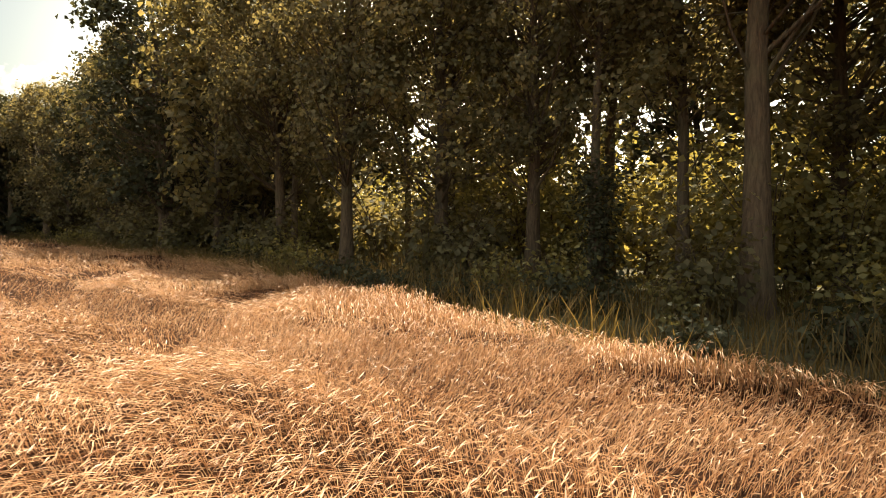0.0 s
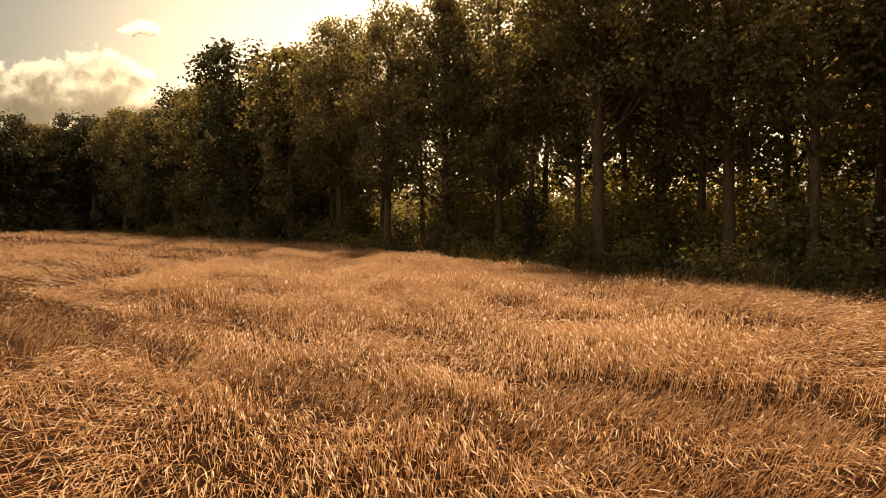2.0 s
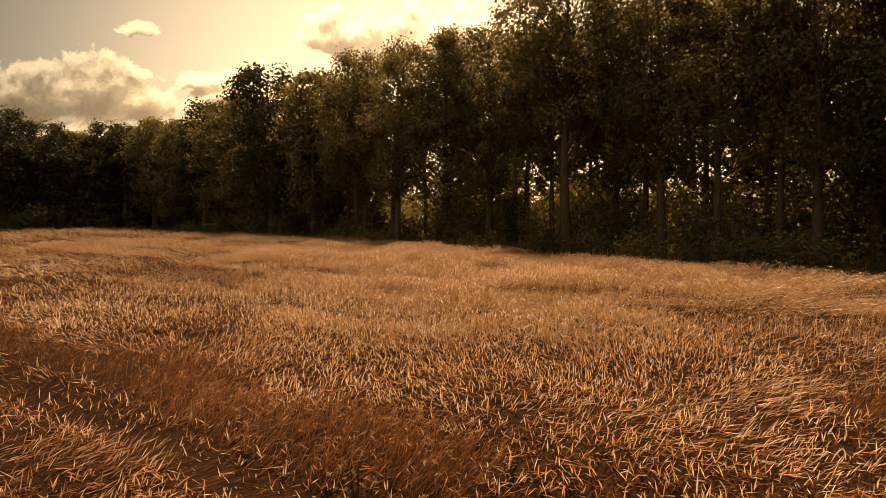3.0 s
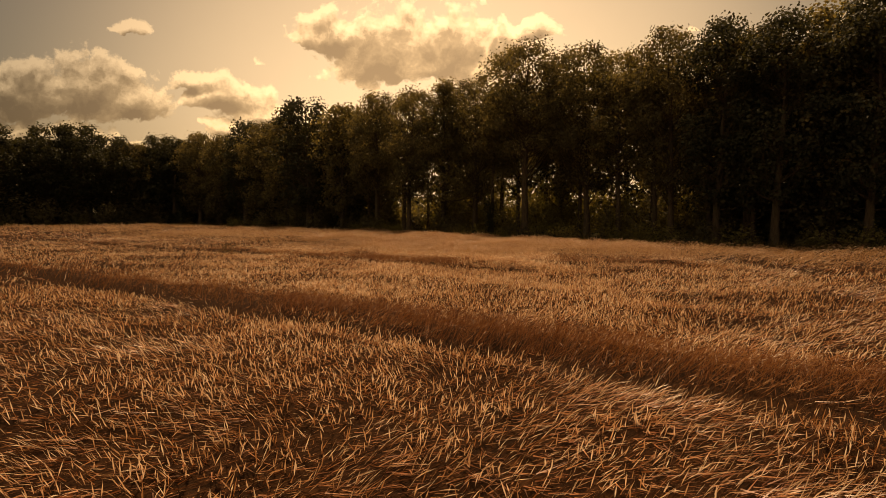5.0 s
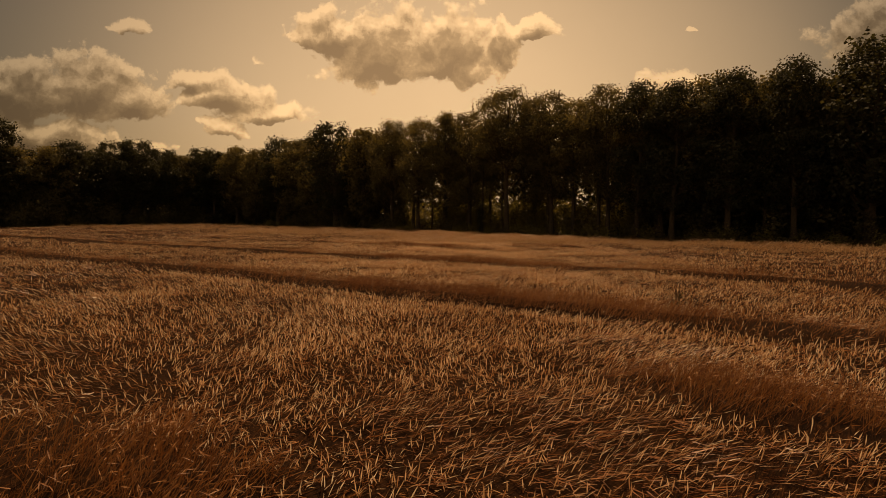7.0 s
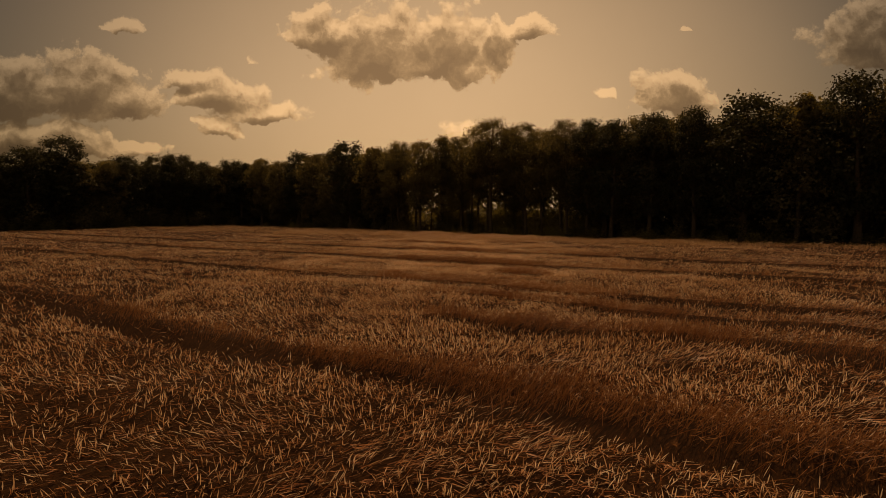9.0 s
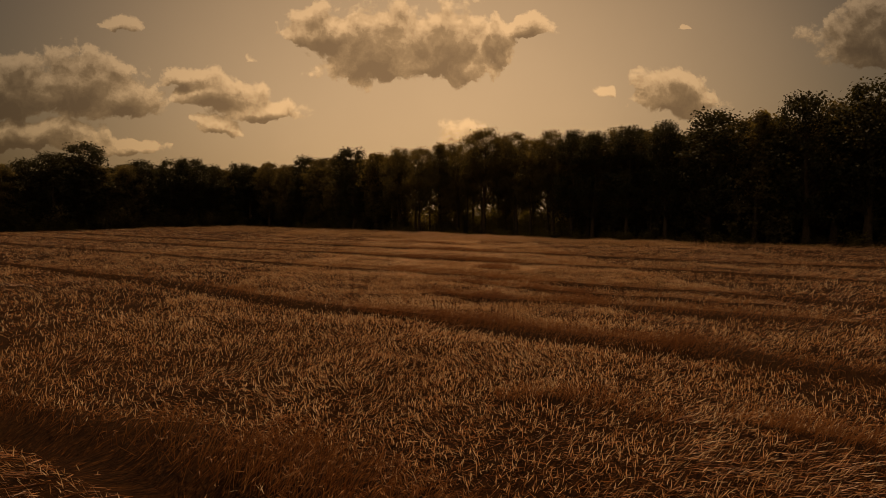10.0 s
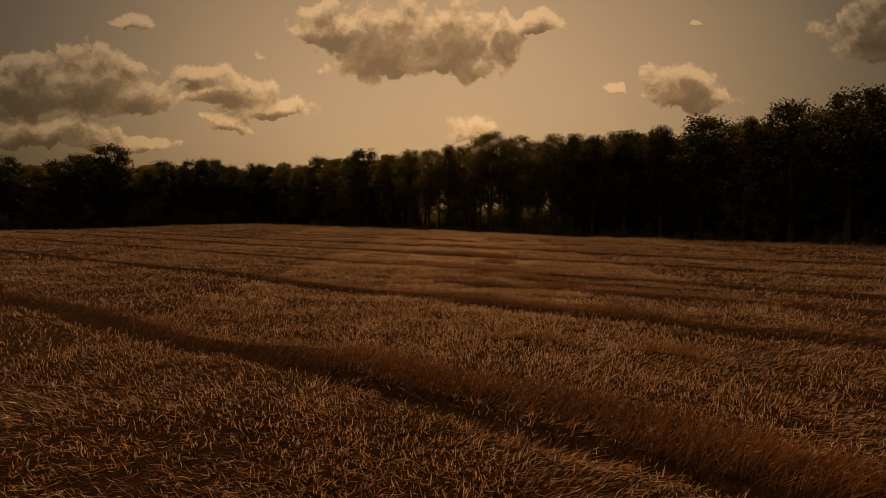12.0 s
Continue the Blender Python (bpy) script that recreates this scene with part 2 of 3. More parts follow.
# ---- lie of the land ----
def crop_edge(x):
    """Where the barley ends before the wood."""
    return np.interp(x, (-57, -45, -24, -14, -8, -4, 0, 6, 40, 60), (16.5, 15.0, 12.2, 10.0, 8.2, 6.9, 6.4, 5.8, 3.6, 3.2))


def wood_edge(x):
    """Where the first trunks stand."""
    return np.interp(x, (-57, -44, -33, -28, -18, -11, -4, 3, 8, 13, 40, 60), (19.0, 18.2, 16.0, 14.6, 13.8, 13.0, 12.0, 11.6, 10.6, 8.6, 7.6, 7.4))


def land(x, y):
    """Height of the soil: a field that rises a little towards the wood."""
    x, y = np.asarray(x, float), np.asarray(y, float)
    rise = np.interp(x, (-6, 22), (0.42, 0.2)) * np.clip((y + 28.0) / 40.0, 0, 1) ** 1.4
    west = 0.30 * np.clip((-x - 5.0) / 50.0, 0, 1) * np.clip((y + 40.0) / 45.0, 0, 1)
    return rise + west + 0.03 * np.sin(x * 0.31 + 1.0) * np.sin(y * 0.27)


def lattice(x, y, seed):
    """Smooth value noise, 0 to 1, on arrays."""
    rng = np.random.RandomState(seed)
    table = rng.rand(256, 256)
    xi, yi = np.floor(x).astype(int), np.floor(y).astype(int)
    fx, fy = x - xi, y - yi
    fx, fy = fx * fx * (3 - 2 * fx), fy * fy * (3 - 2 * fy)
    a, b = table[xi % 256, yi % 256], table[(xi + 1) % 256, yi % 256]
    c, d = table[xi % 256, (yi + 1) % 256], table[(xi + 1) % 256, (yi + 1) % 256]
    return (a * (1 - fx) + b * fx) * (1 - fy) + (c * (1 - fx) + d * fx) * fy


# standing bands along the drill rows: middle and half width across, and how far east each one runs
BANDS = [(-51.1, 0.26, 99), (-49.9, 0.14, 34), (-43.7, 0.3, 99), (-35.4, 0.27, 99), (-27.5, 0.45, 99), (-19.7, 0.5, 99), (-11.7, 0.4, 9), (-5.2, 0.35, 99), (4.5, 0.8, 99)]
# clumps that stand alone between the bands: place and half sizes
CLUMPS = [(30.8, -40.1, 1.4, 0.25), (37.0, -39.6, 5.0, 0.6), (39.4, -47.2, 0.8, 0.2), (37.6, -47.7, 1.0, 0.18), (26.3, -31.6, 1.4, 0.35), (24.3, -34.9, 0.7, 0.3), (40.0, -50.9, 4.4, 0.4),
          (6.4, -3.9, 1.8, 0.7), (-2.6, -6.1, 2.4, 0.6), (13.0, -8.8, 2.6, 0.5), (33.0, -37.6, 6.0, 0.25), (34.5, -43.6, 3.0, 0.5)]


def upright(x, y):
    """1 where the barley still stands, 0 where rain has laid it flat: bands along the drill rows, ragged, with loose clumps."""
    y = y + 0.35 * (lattice(x * 0.22, y * 0.22, 5) - 0.5) * 2 + 0.25 * (lattice(x * 0.9, y * 0.9, 6) - 0.5) * 2
    s = np.zeros_like(x)
    for k, (c, half, east) in enumerate(BANDS):
        gaps = 1.0 if k in (0, 2, 3, 4, 5, 8) else np.clip((lattice(x * 0.13 + 9 * k, y * 0 + k, 8) - 0.12) * 6, 0, 1)
        s = np.maximum(s, np.clip((half - np.abs(y - c)) / 0.45 + 0.5, 0, 1) * gaps * (x < east))
    for cx, cy, rx, ry in CLUMPS:
        far = np.sqrt(((x - cx) / rx) ** 2 + ((y - cy) / ry) ** 2) + 0.9 * (lattice(x * 1.6, y * 1.6, 9) - 0.5)
        s = np.maximum(s, np.clip((1.15 - far) * 3, 0, 1))
    loose = lattice(x * 0.33 + 40, y * 0.55, 7)
    near_wood = np.clip((y + 16) / 16, 0, 1)
    s = np.maximum(s, np.clip((loose - 0.93 + 0.19 * near_wood) * 7, 0, 1) * (0.55 + 0.45 * near_wood))
    return s


def swirled(x, y):
    """1 near the wood, where the crop leans over in deep waves."""
    return np.clip((y + 9.0 + 5.0 * (lattice(x * 0.2, y * 0.3, 14) - 0.5)) / 5.0, 0, 1)


def rut(x, y):
    """1 in the wheel ruts that run along the near side of each standing band."""
    y = y + 0.35 * (lattice(x * 0.22, y * 0.22, 5) - 0.5) * 2
    s = np.zeros_like(x)
    for c, half, east in BANDS:
        if half > 0.22 and c < 0:
            deep = 1.0 if c < -40 else 0.6
            s = np.maximum(s, deep * np.clip((0.24 - np.abs(y - (c - half - 0.18))) / 0.16, 0, 1))
    return s


# ---- meshes ----
def mesh_of(name, verts, tris, mat, mat_index=None, mats=None):
    """A mesh from arrays of corners and triangles."""
    me = bpy.data.meshes.new(name)
    me.vertices.add(len(verts))
    me.vertices.foreach_set("co", np.ascontiguousarray(verts, np.float32).ravel())
    me.loops.add(len(tris) * 3)
    me.loops.foreach_set("vertex_index", np.ascontiguousarray(tris, np.int32).ravel())
    me.polygons.add(len(tris))
    me.polygons.foreach_set("loop_start", np.arange(0, len(tris) * 3, 3, dtype=np.int32))
    for m in (mats or [mat]):
        me.materials.append(m)
    if mat_index is not None:
        me.polygons.foreach_set("material_index", np.ascontiguousarray(mat_index, np.int32))
    me.update(calc_edges=True)
    me.validate()
    return me


def part(name, me, parent, label=""):
    ob = new(name, me)
    ob.parent = parent
    return tagged(ob, label) if label else ob


def unit(v):
    return v / np.maximum(np.linalg.norm(v, axis=-1, keepdims=True), 1e-9)


def strips(path, width, side):
    """Tapering ribbons: path (n, k, 3), width (n, k), side (n, 3) across them. Corners and triangles."""
    n, k, _ = path.shape
    off = side[:, None, :] * width[:, :, None] * 0.5
    verts = np.stack([path - off, path + off], 2).reshape(n, k * 2, 3)
    cell = []
    for j in range(k - 1):
        a = 2 * j
        cell += [(a, a + 1, a + 3), (a, a + 3, a + 2)]
    tris = (np.array(cell)[None] + (np.arange(n) * k * 2)[:, None, None]).reshape(-1, 3)
    return verts.reshape(-1, 3), tris


def darts(start, end, width, side):
    """Ears further off: a slim folded diamond each."""
    n = len(start)
    mid = start + (end - start) * 0.4
    lift = np.array([0.0, 0.0, width * 0.3])
    verts = np.stack([start, mid + side * width * 0.5 + lift, end, mid - side * width * 0.5 + lift], 1)
    tris = (np.array([(0, 1, 2), (0, 2, 3)])[None] + (np.arange(n) * 4)[:, None, None]).reshape(-1, 3)
    return verts.reshape(-1, 3), tris


def blades(start, end, width, side):
    """Straws: one slim pointed blade each."""
    n = len(start)
    verts = np.stack([start - side * width * 0.5, start + side * width * 0.5, end], 1)
    return verts.reshape(-1, 3), np.arange(n * 3).reshape(-1, 3)


def joined(pieces):
    verts, tris, n = [], [], 0
    for v, t in pieces:
        verts.append(v)
        tris.append(t + n)
        n += len(v)
    return np.concatenate(verts), np.concatenate(tris)


def tube(points, radii, sides=7):
    """A round limb along points."""
    points, radii = np.asarray(points, float), np.asarray(radii, float)
    k = len(points)
    way = unit(np.gradient(points, axis=0))
    a = unit(np.cross(way, np.array([0.31, 0.87, 0.2])))
    b = np.cross(way, a)
    ang = np.arange(sides) / sides * 2 * np.pi
    ring = np.cos(ang)[None, :, None] * a[:, None] + np.sin(ang)[None, :, None] * b[:, None]
    verts = (points[:, None] + ring * radii[:, None, None]).reshape(-1, 3)
    tris = []
    for j in range(k - 1):
        for s in range(sides):
            p, q = j * sides + s, j * sides + (s + 1) % sides
            tris += [(p, q, q + sides), (p, q + sides, p + sides)]
    return verts, np.array(tris)


def leaves(centres, sizes, rng, facing):
    """Small folded leaves, each a bent diamond of two faces, turned more or less the way that facing gives."""
    n = len(centres)
    up = unit(unit(facing) + rng.normal(0, 0.45, (n, 3)))
    way = unit(np.cross(up, rng.normal(0, 1, (n, 3))))
    side = np.cross(up, way)
    L, W = sizes[:, None], sizes[:, None] * 0.5
    base, tip = centres - way * L * 0.5, centres + way * L * 0.5 - up * L * 0.12
    keel = centres - way * L * 0.05
    verts = np.stack([base, keel + side * W + up * W * 0.3, tip, keel - side * W + up * W * 0.3], 1)
    tris = (np.array([(0, 1, 2), (0, 2, 3)])[None] + (np.arange(n) * 4)[:, None, None]).reshape(-1, 3)
    return verts.reshape(-1, 3), tris


# ---- ground ----
def build_ground():
    """One sheet to the horizon, fine under the field."""
    xs = np.concatenate([[-4000, -1500, -600, -250, -120], np.arange(-80, 64, 1.0), [90, 150, 300, 700, 1800, 4000]])
    ys = np.concatenate([[-4000, -1500, -600, -250, -120], np.arange(-76, 40, 1.0), [60, 100, 200, 500, 1500, 4000]])
    X, Y = np.meshgrid(xs, ys, indexing="ij")
    Z = land(X, Y) - 0.02
    verts = np.stack([X, Y, Z], -1).reshape(-1, 3)
    ny = len(ys)
    i, j = np.meshgrid(np.arange(len(xs) - 1), np.arange(ny - 1), indexing="ij")
    a = (i * ny + j).ravel()
    tris = np.concatenate([np.stack([a, a + ny, a + ny + 1], 1), np.stack([a, a + ny + 1, a + 1], 1)])
    me = mesh_of("ground", verts, tris, FLOOR)
    tagged(new("ground", me), "dark woodland floor and meadow under the trees", "ground", kind="structure")


def mat_height(x, y):
    """Top of the matted straw under the ears."""
    s = upright(x, y)
    low = 0.22 + 0.10 * (lattice(x * 1.1, y * 1.1, 11) - 0.5) + 0.05 * (lattice(x * 0.4, y * 0.4, 12) - 0.5)
    # deeper swirls near the wood, where wind has rolled the crop over
    low = low + 0.14 * np.clip((y + 18) / 12, 0, 1) * (lattice(x * 0.75 + 0.4 * y, y * 1.0, 13) - 0.5) + 0.14 * np.clip((y + 18) / 12, 0, 1)
    h = (low * (1 - s) + 0.31 * s) * (1 - 0.8 * rut(x, y))
    edge = np.clip((crop_edge(x) - y) / 0.5, 0, 1)
    return h * edge


def build_field():
    """The matted lower layer of the crop: laid straw over the soil, with its dips and humps."""
    xs = np.concatenate([np.arange(-62, -12, 0.8), np.arange(-12, 50, 0.4), np.arange(50, 62, 1.0)])
    ys = np.concatenate([np.arange(-74, 16.5, 0.4)])
    X, Y = np.meshgrid(xs, ys, indexing="ij")
    Z = land(X, Y) + mat_height(X, Y) - 0.06 * (Y > crop_edge(X))
    verts = np.stack([X, Y, Z], -1).reshape(-1, 3)
    ny = len(ys)
    i, j = np.meshgrid(np.arange(len(xs) - 1), np.arange(ny - 1), indexing="ij")
    a = (i * ny + j).ravel()
    tris = np.concatenate([np.stack([a, a + ny, a + ny + 1], 1), np.stack([a, a + ny + 1, a + 1], 1)])
    me = mesh_of("field", verts, tris, SHADED_LITTER)
    me.polygons.foreach_set("use_smooth", np.ones(len(tris), bool))
    tagged(new("field", me), "matted golden straw layer of a ripe barley field", "field", kind="structure")


build_ground()
build_field()


# ---- the barley ----
AXIS = np.array([0.614, -0.789])     # the field's length away from the wood


def scatter(rng, count, x0, x1, y0, y1, near, far):
    """Places in a stretch of the field whose distance across its long axis lies between near and far."""
    got = []
    n = 0
    while n < count:
        p = np.stack([rng.uniform(x0, x1, count), rng.uniform(y0, y1, count)], 1)
        across = np.abs(p[:, 0] * -AXIS[1] + p[:, 1] * AXIS[0])
        p = p[(across >= near) & (across < far) & (p[:, 1] < crop_edge(p[:, 0]) - 0.1) & (p[:, 0] > -57)]
        got.append(p)
        n += len(p)
    return np.concatenate(got)[:count]


def lie(x, y):
    """Heading in which the laid stalks point: towards the south-east at large, turning from tuft to tuft."""
    return -0.9 + 1.1 * (lattice(x * 0.16, y * 0.16, 21) - 0.5) + 1.5 * (lattice(x * 0.9, y * 0.9, 22) - 0.5)


def laid(rng, p, thick):
    """Laid barley: straight straw that lies over itself in tufts, and pale ears that lift a little off it."""
    x, y = p[:, 0], p[:, 1]
    n = len(p)
    head = lie(x, y) + 1.2 * (lattice(x * 2.6, y * 2.6, 23) - 0.5) + rng.normal(0, 0.34, n)
    d = np.stack([np.cos(head), np.sin(head), np.zeros(n)], 1)
    z = land(x, y) + mat_height(x, y)
    length = rng.uniform(0.07, 0.2, n) * (0.7 + 0.3 * thick)
    a = np.stack([x, y, z + rng.uniform(-0.05, 0.03, n)], 1)
    c = a + d * length[:, None] + np.stack([0 * x, 0 * x, rng.uniform(0.0, 0.09, n)], 1)
    side = unit(np.cross(d, rng.normal(0, 0.35, (n, 3)) + np.array([0, 0, 1.0])))
    more = rng.uniform(0, 1, n) < 0.6
    under = a[more] + rng.normal(0, 0.06, (int(more.sum()), 3)) * np.array([1, 1, 0.3])
    spun = lie(x[more], y[more]) + rng.normal(0, 0.6, len(under))
    over = under + np.stack([np.cos(spun), np.sin(spun), 0.35 + 0 * spun], 1) * length[more][:, None]
    stems = joined([blades(a, c, 0.0085 * thick, side), blades(under, over, 0.009 * thick, side[more])])
    has = rng.uniform(0, 1, n) < 0.72
    c, side, head, m = c[has], side[has], head[has], int(has.sum())
    ear_len = rng.uniform(0.06, 0.125, m) * (0.75 + 0.25 * thick)
    turn = head + rng.normal(0, 0.3, m)
    rise = rng.uniform(0.25, 1.2, m)
    e = np.stack([np.cos(turn) * np.cos(rise), np.sin(turn) * np.cos(rise), np.sin(rise)], 1)
    ears = darts(c - e * 0.02, c + e * ear_len[:, None], 0.0078 * thick, side)
    return stems, ears


def leaning(rng, p, thick):
    """Barley that leans over in deep waves: bowed stems with nodding ears, all of a wave one way."""
    x, y = p[:, 0], p[:, 1]
    n = len(p)
    head = lie(x * 0.7, y * 0.7) + rng.normal(0, 0.22, n)
    d = np.stack([np.cos(head), np.sin(head), np.zeros(n)], 1)
    wave = lattice(x * 0.75 + 0.4 * y, y * 1.0, 13)
    rise = (0.2 + 0.2 * wave) * rng.uniform(0.5, 1.2, n)
    reach = (0.36 - 0.12 * wave) * rng.uniform(0.6, 1.25, n)
    a = np.stack([x, y, land(x, y) + mat_height(x, y) - 0.08], 1)
    up = np.array([0.0, 0.0, 1.0])
    b = a + d * (reach * 0.4)[:, None] + up * (rise * 0.75)[:, None]
    c = a + d * reach[:, None] + up * rise[:, None]
    side = unit(np.cross(d, rng.normal(0, 0.5, (n, 3)) + up))
    w = np.stack([np.full(n, 0.0045), np.full(n, 0.0045), np.full(n, 0.0035)], 1) * thick
    stems = strips(np.stack([a, b, c], 1), w, side)
    ear_len = rng.uniform(0.08, 0.14, n)
    tip = c + d * (ear_len * 0.85)[:, None] + up * (ear_len * rng.uniform(-0.6, 0.35, n))[:, None]
    ears = darts(c, tip, 0.0095 * thick, side)
    return stems, ears


def standing(rng, p, thick):
    """Upright barley: thin stems with nodding ears and their awns."""
    x, y = p[:, 0], p[:, 1]
    n = len(p)
    z = land(x, y)
    tall = rng.uniform(0.34, 0.48, n) * (0.78 + 0.22 * upright(x, y)) * (0.88 + 0.24 * lattice(x * 0.8, y * 0.8, 31))
    head = rng.uniform(0, 6.283, n) * 0.45 + lie(x, y)
    d = np.stack([np.cos(head), np.sin(head), np.zeros(n)], 1)
    lean = rng.uniform(0.02, 0.2, n)
    a = np.stack([x, y, z + 0.25], 1)
    c = a + d * lean[:, None] + np.stack([0 * x, 0 * x, tall - 0.25], 1)
    side = unit(np.cross(c - a, rng.normal(0, 1, (n, 3))))
    w = np.stack([np.full(n, 0.004), np.full(n, 0.0038)], 1) * thick
    stems = strips(np.stack([a, c], 1), w, side)
    ear_len = rng.uniform(0.06, 0.10, n) * (0.7 + 0.3 * thick)
    tip = c + d * (ear_len * rng.uniform(0.3, 0.9, n))[:, None] + np.stack([rng.normal(0, 0.02, n), rng.normal(0, 0.02, n), ear_len * rng.uniform(-0.5, 0.8, n)], 1)
    ears = darts(c, tip, 0.0105 * thick, side)
    return stems, ears


def build_barley():
    rng = np.random.RandomState(3)
    zones = [  # count, x and y range, distance from the long axis, thickness
        (235000, -12, 46, -58, 8, 0.0, 3.0, 1.0),
        (190000, -16, 50, -60, 9, 3.0, 7.5, 1.12),
        (120000, -30, 52, -62, 12, 7.5, 20.0, 1.7),
        (56000, -57, 54, -64, 15, 20.0, 75.0, 3.0),
    ]
    flat, up, bent = [], [], []
    for count, x0, x1, y0, y1, near, far, thick in zones:
        p = scatter(rng, count, x0, x1, y0, y1, near, far)
        p = p[rut(p[:, 0], p[:, 1]) < rng.uniform(0.2, 1.1, len(p))]
        s = upright(p[:, 0], p[:, 1]) > rng.uniform(0.25, 0.75, len(p))
        b = ~s & (swirled(p[:, 0], p[:, 1]) > rng.uniform(0.1, 0.9, len(p)))
        flat.append(laid(rng, p[~s & ~b], thick))
        bent.append(leaning(rng, p[b], thick))
        q = p[s]
        if far < 4:
            q = np.concatenate([q, q + rng.normal(0, 0.1, q.shape)])
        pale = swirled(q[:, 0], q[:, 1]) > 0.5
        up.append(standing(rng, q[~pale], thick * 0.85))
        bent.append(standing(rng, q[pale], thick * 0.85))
    for name, sets, stem_mat, ear_mat, label in (("laid_barley", flat, STEM, EAR, "ripe golden barley laid flat by rain, pale ears lifting"),
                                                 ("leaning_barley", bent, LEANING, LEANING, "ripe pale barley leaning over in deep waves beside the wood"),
                                                 ("shaded_standing_barley", up, STANDING_SHADED, STANDING_SHADED, "bands of ripe barley still standing upright, coloured darker for their shaded side")):
        v1, t1 = joined([s for s, e in sets])
        v2, t2 = joined([e for s, e in sets])
        v, t = joined([(v1, t1), (v2, t2)])
        which = np.concatenate([np.zeros(len(t1), np.int32), np.ones(len(t2), np.int32)])
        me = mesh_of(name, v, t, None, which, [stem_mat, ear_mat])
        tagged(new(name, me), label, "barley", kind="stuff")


build_barley()


# ---- trees ----
def crown_shape(h, kind):
    """Half width of the crown at the share h of its height."""
    if kind == "spire":
        return min(1.0, min(h * 4 + 0.5, 1.0) * (1 - h) ** 0.65 + 0.07)
    return 0.62 + 0.38 * h / 0.5 if h < 0.5 else max(0.1, 1 - ((h - 0.5) / 0.52) ** 2.4) ** 0.5


def tree(seed, kind="round", height=12.0, spread=2.5, clear=2.2, stem=0.22, clumps=90, per=90, leaf=0.17, leaf_mat=None, bark_mat=None, label="", boughs=5):
    """A tree: a tapered, slightly bent trunk, limbs that reach its clumps of leaves, and the crown of those clumps."""
    rng = np.random.RandomState(seed)
    root = new("tree")
    top = height * 0.93
    hs = np.linspace(0, top, 9)
    bend = np.cumsum(rng.normal(0, 0.09, (9, 2)), 0) * np.linspace(0, 1, 9)[:, None]
    spine = np.concatenate([bend, hs[:, None]], 1)
    spine[0, 2] = -0.25
    rad = stem * (1 - hs / top) ** 0.8 + 0.025
    rad[0] *= 1.55
    rad[1] *= 1.05
    v, t = tube(spine, rad, 9)
    trunk = mesh_of("trunk", v, t, bark_mat or BARK)
    trunk.polygons.foreach_set("use_smooth", np.ones(len(t), bool))
    part("trunk", trunk, root)
    limbs, cents, sizes, faces = [], [], [], []
    for k in range(clumps):
        h = 0.12 + 0.5 * k / boughs if k < boughs else rng.uniform(0.0, 1.0) ** 0.78
        z = clear + (height - clear) * h
        ang = rng.uniform(0, 2 * np.pi)
        r = spread * crown_shape(h, kind) * rng.uniform(0.1, 1.0) ** 0.42 * rng.uniform(0.8, 1.15)
        ax = np.array([np.interp(z, spine[:, 2], spine[:, 0]), np.interp(z, spine[:, 2], spine[:, 1])])
        tip = np.array([ax[0] + r * np.cos(ang), ax[1] + r * np.sin(ang), z])
        low = z - r * rng.uniform(0.5, 1.0) - 0.3
        low = low if low > clear * 0.9 else clear * rng.uniform(0.6, 1.35)
        low = min(low, top * 0.94)
        foot = np.array([np.interp(low, spine[:, 2], spine[:, 0]), np.interp(low, spine[:, 2], spine[:, 1]), low])
        mid = foot * 0.5 + tip * 0.5 + np.array([rng.normal(0, 0.12), rng.normal(0, 0.12), -0.12 * r + rng.normal(0, 0.1)])
        thick = np.interp(low, hs, rad) * (rng.uniform(0.4, 0.55) if k < boughs else rng.uniform(0.15, 0.35))
        limbs.append(tube([foot, mid, tip], [thick, thick * 0.6, 0.012], 6 if k < boughs else 3))
        size = rng.uniform(0.24, 0.5) * (0.75 + 0.1 * spread)
        m = int(per * rng.uniform(0.5, 1.4))
        off = np.clip(rng.normal(0, 1, (m, 3)), -1.7, 1.7) * np.array([size, size, size * 0.7])
        cents.append(tip + off)
        out = np.array([np.cos(ang), np.sin(ang), 0.0]) * 0.35
        faces.append(unit(off) + out + np.array([0, 0, 0.75]))
        sizes.append(rng.uniform(0.65, 1.25, m) * leaf)
    for k in range(boughs):
        v, t = limbs[k]
        part("limb", mesh_of("limb", v, t, bark_mat or BARK), root)
    v, t = joined(limbs[boughs:])
    tagged(part("branchwork", mesh_of("branchwork", v, t, bark_mat or BARK), root), kind="stuff")
    c = np.concatenate(cents)
    c[:, 2] = np.maximum(c[:, 2], 0.15)
    v, t = leaves(c, np.concatenate(sizes), rng, np.concatenate(faces))
    part("crown", mesh_of("crown", v, t, leaf_mat or LEAF_OAK), root)
    return tagged(root, label, "tree")


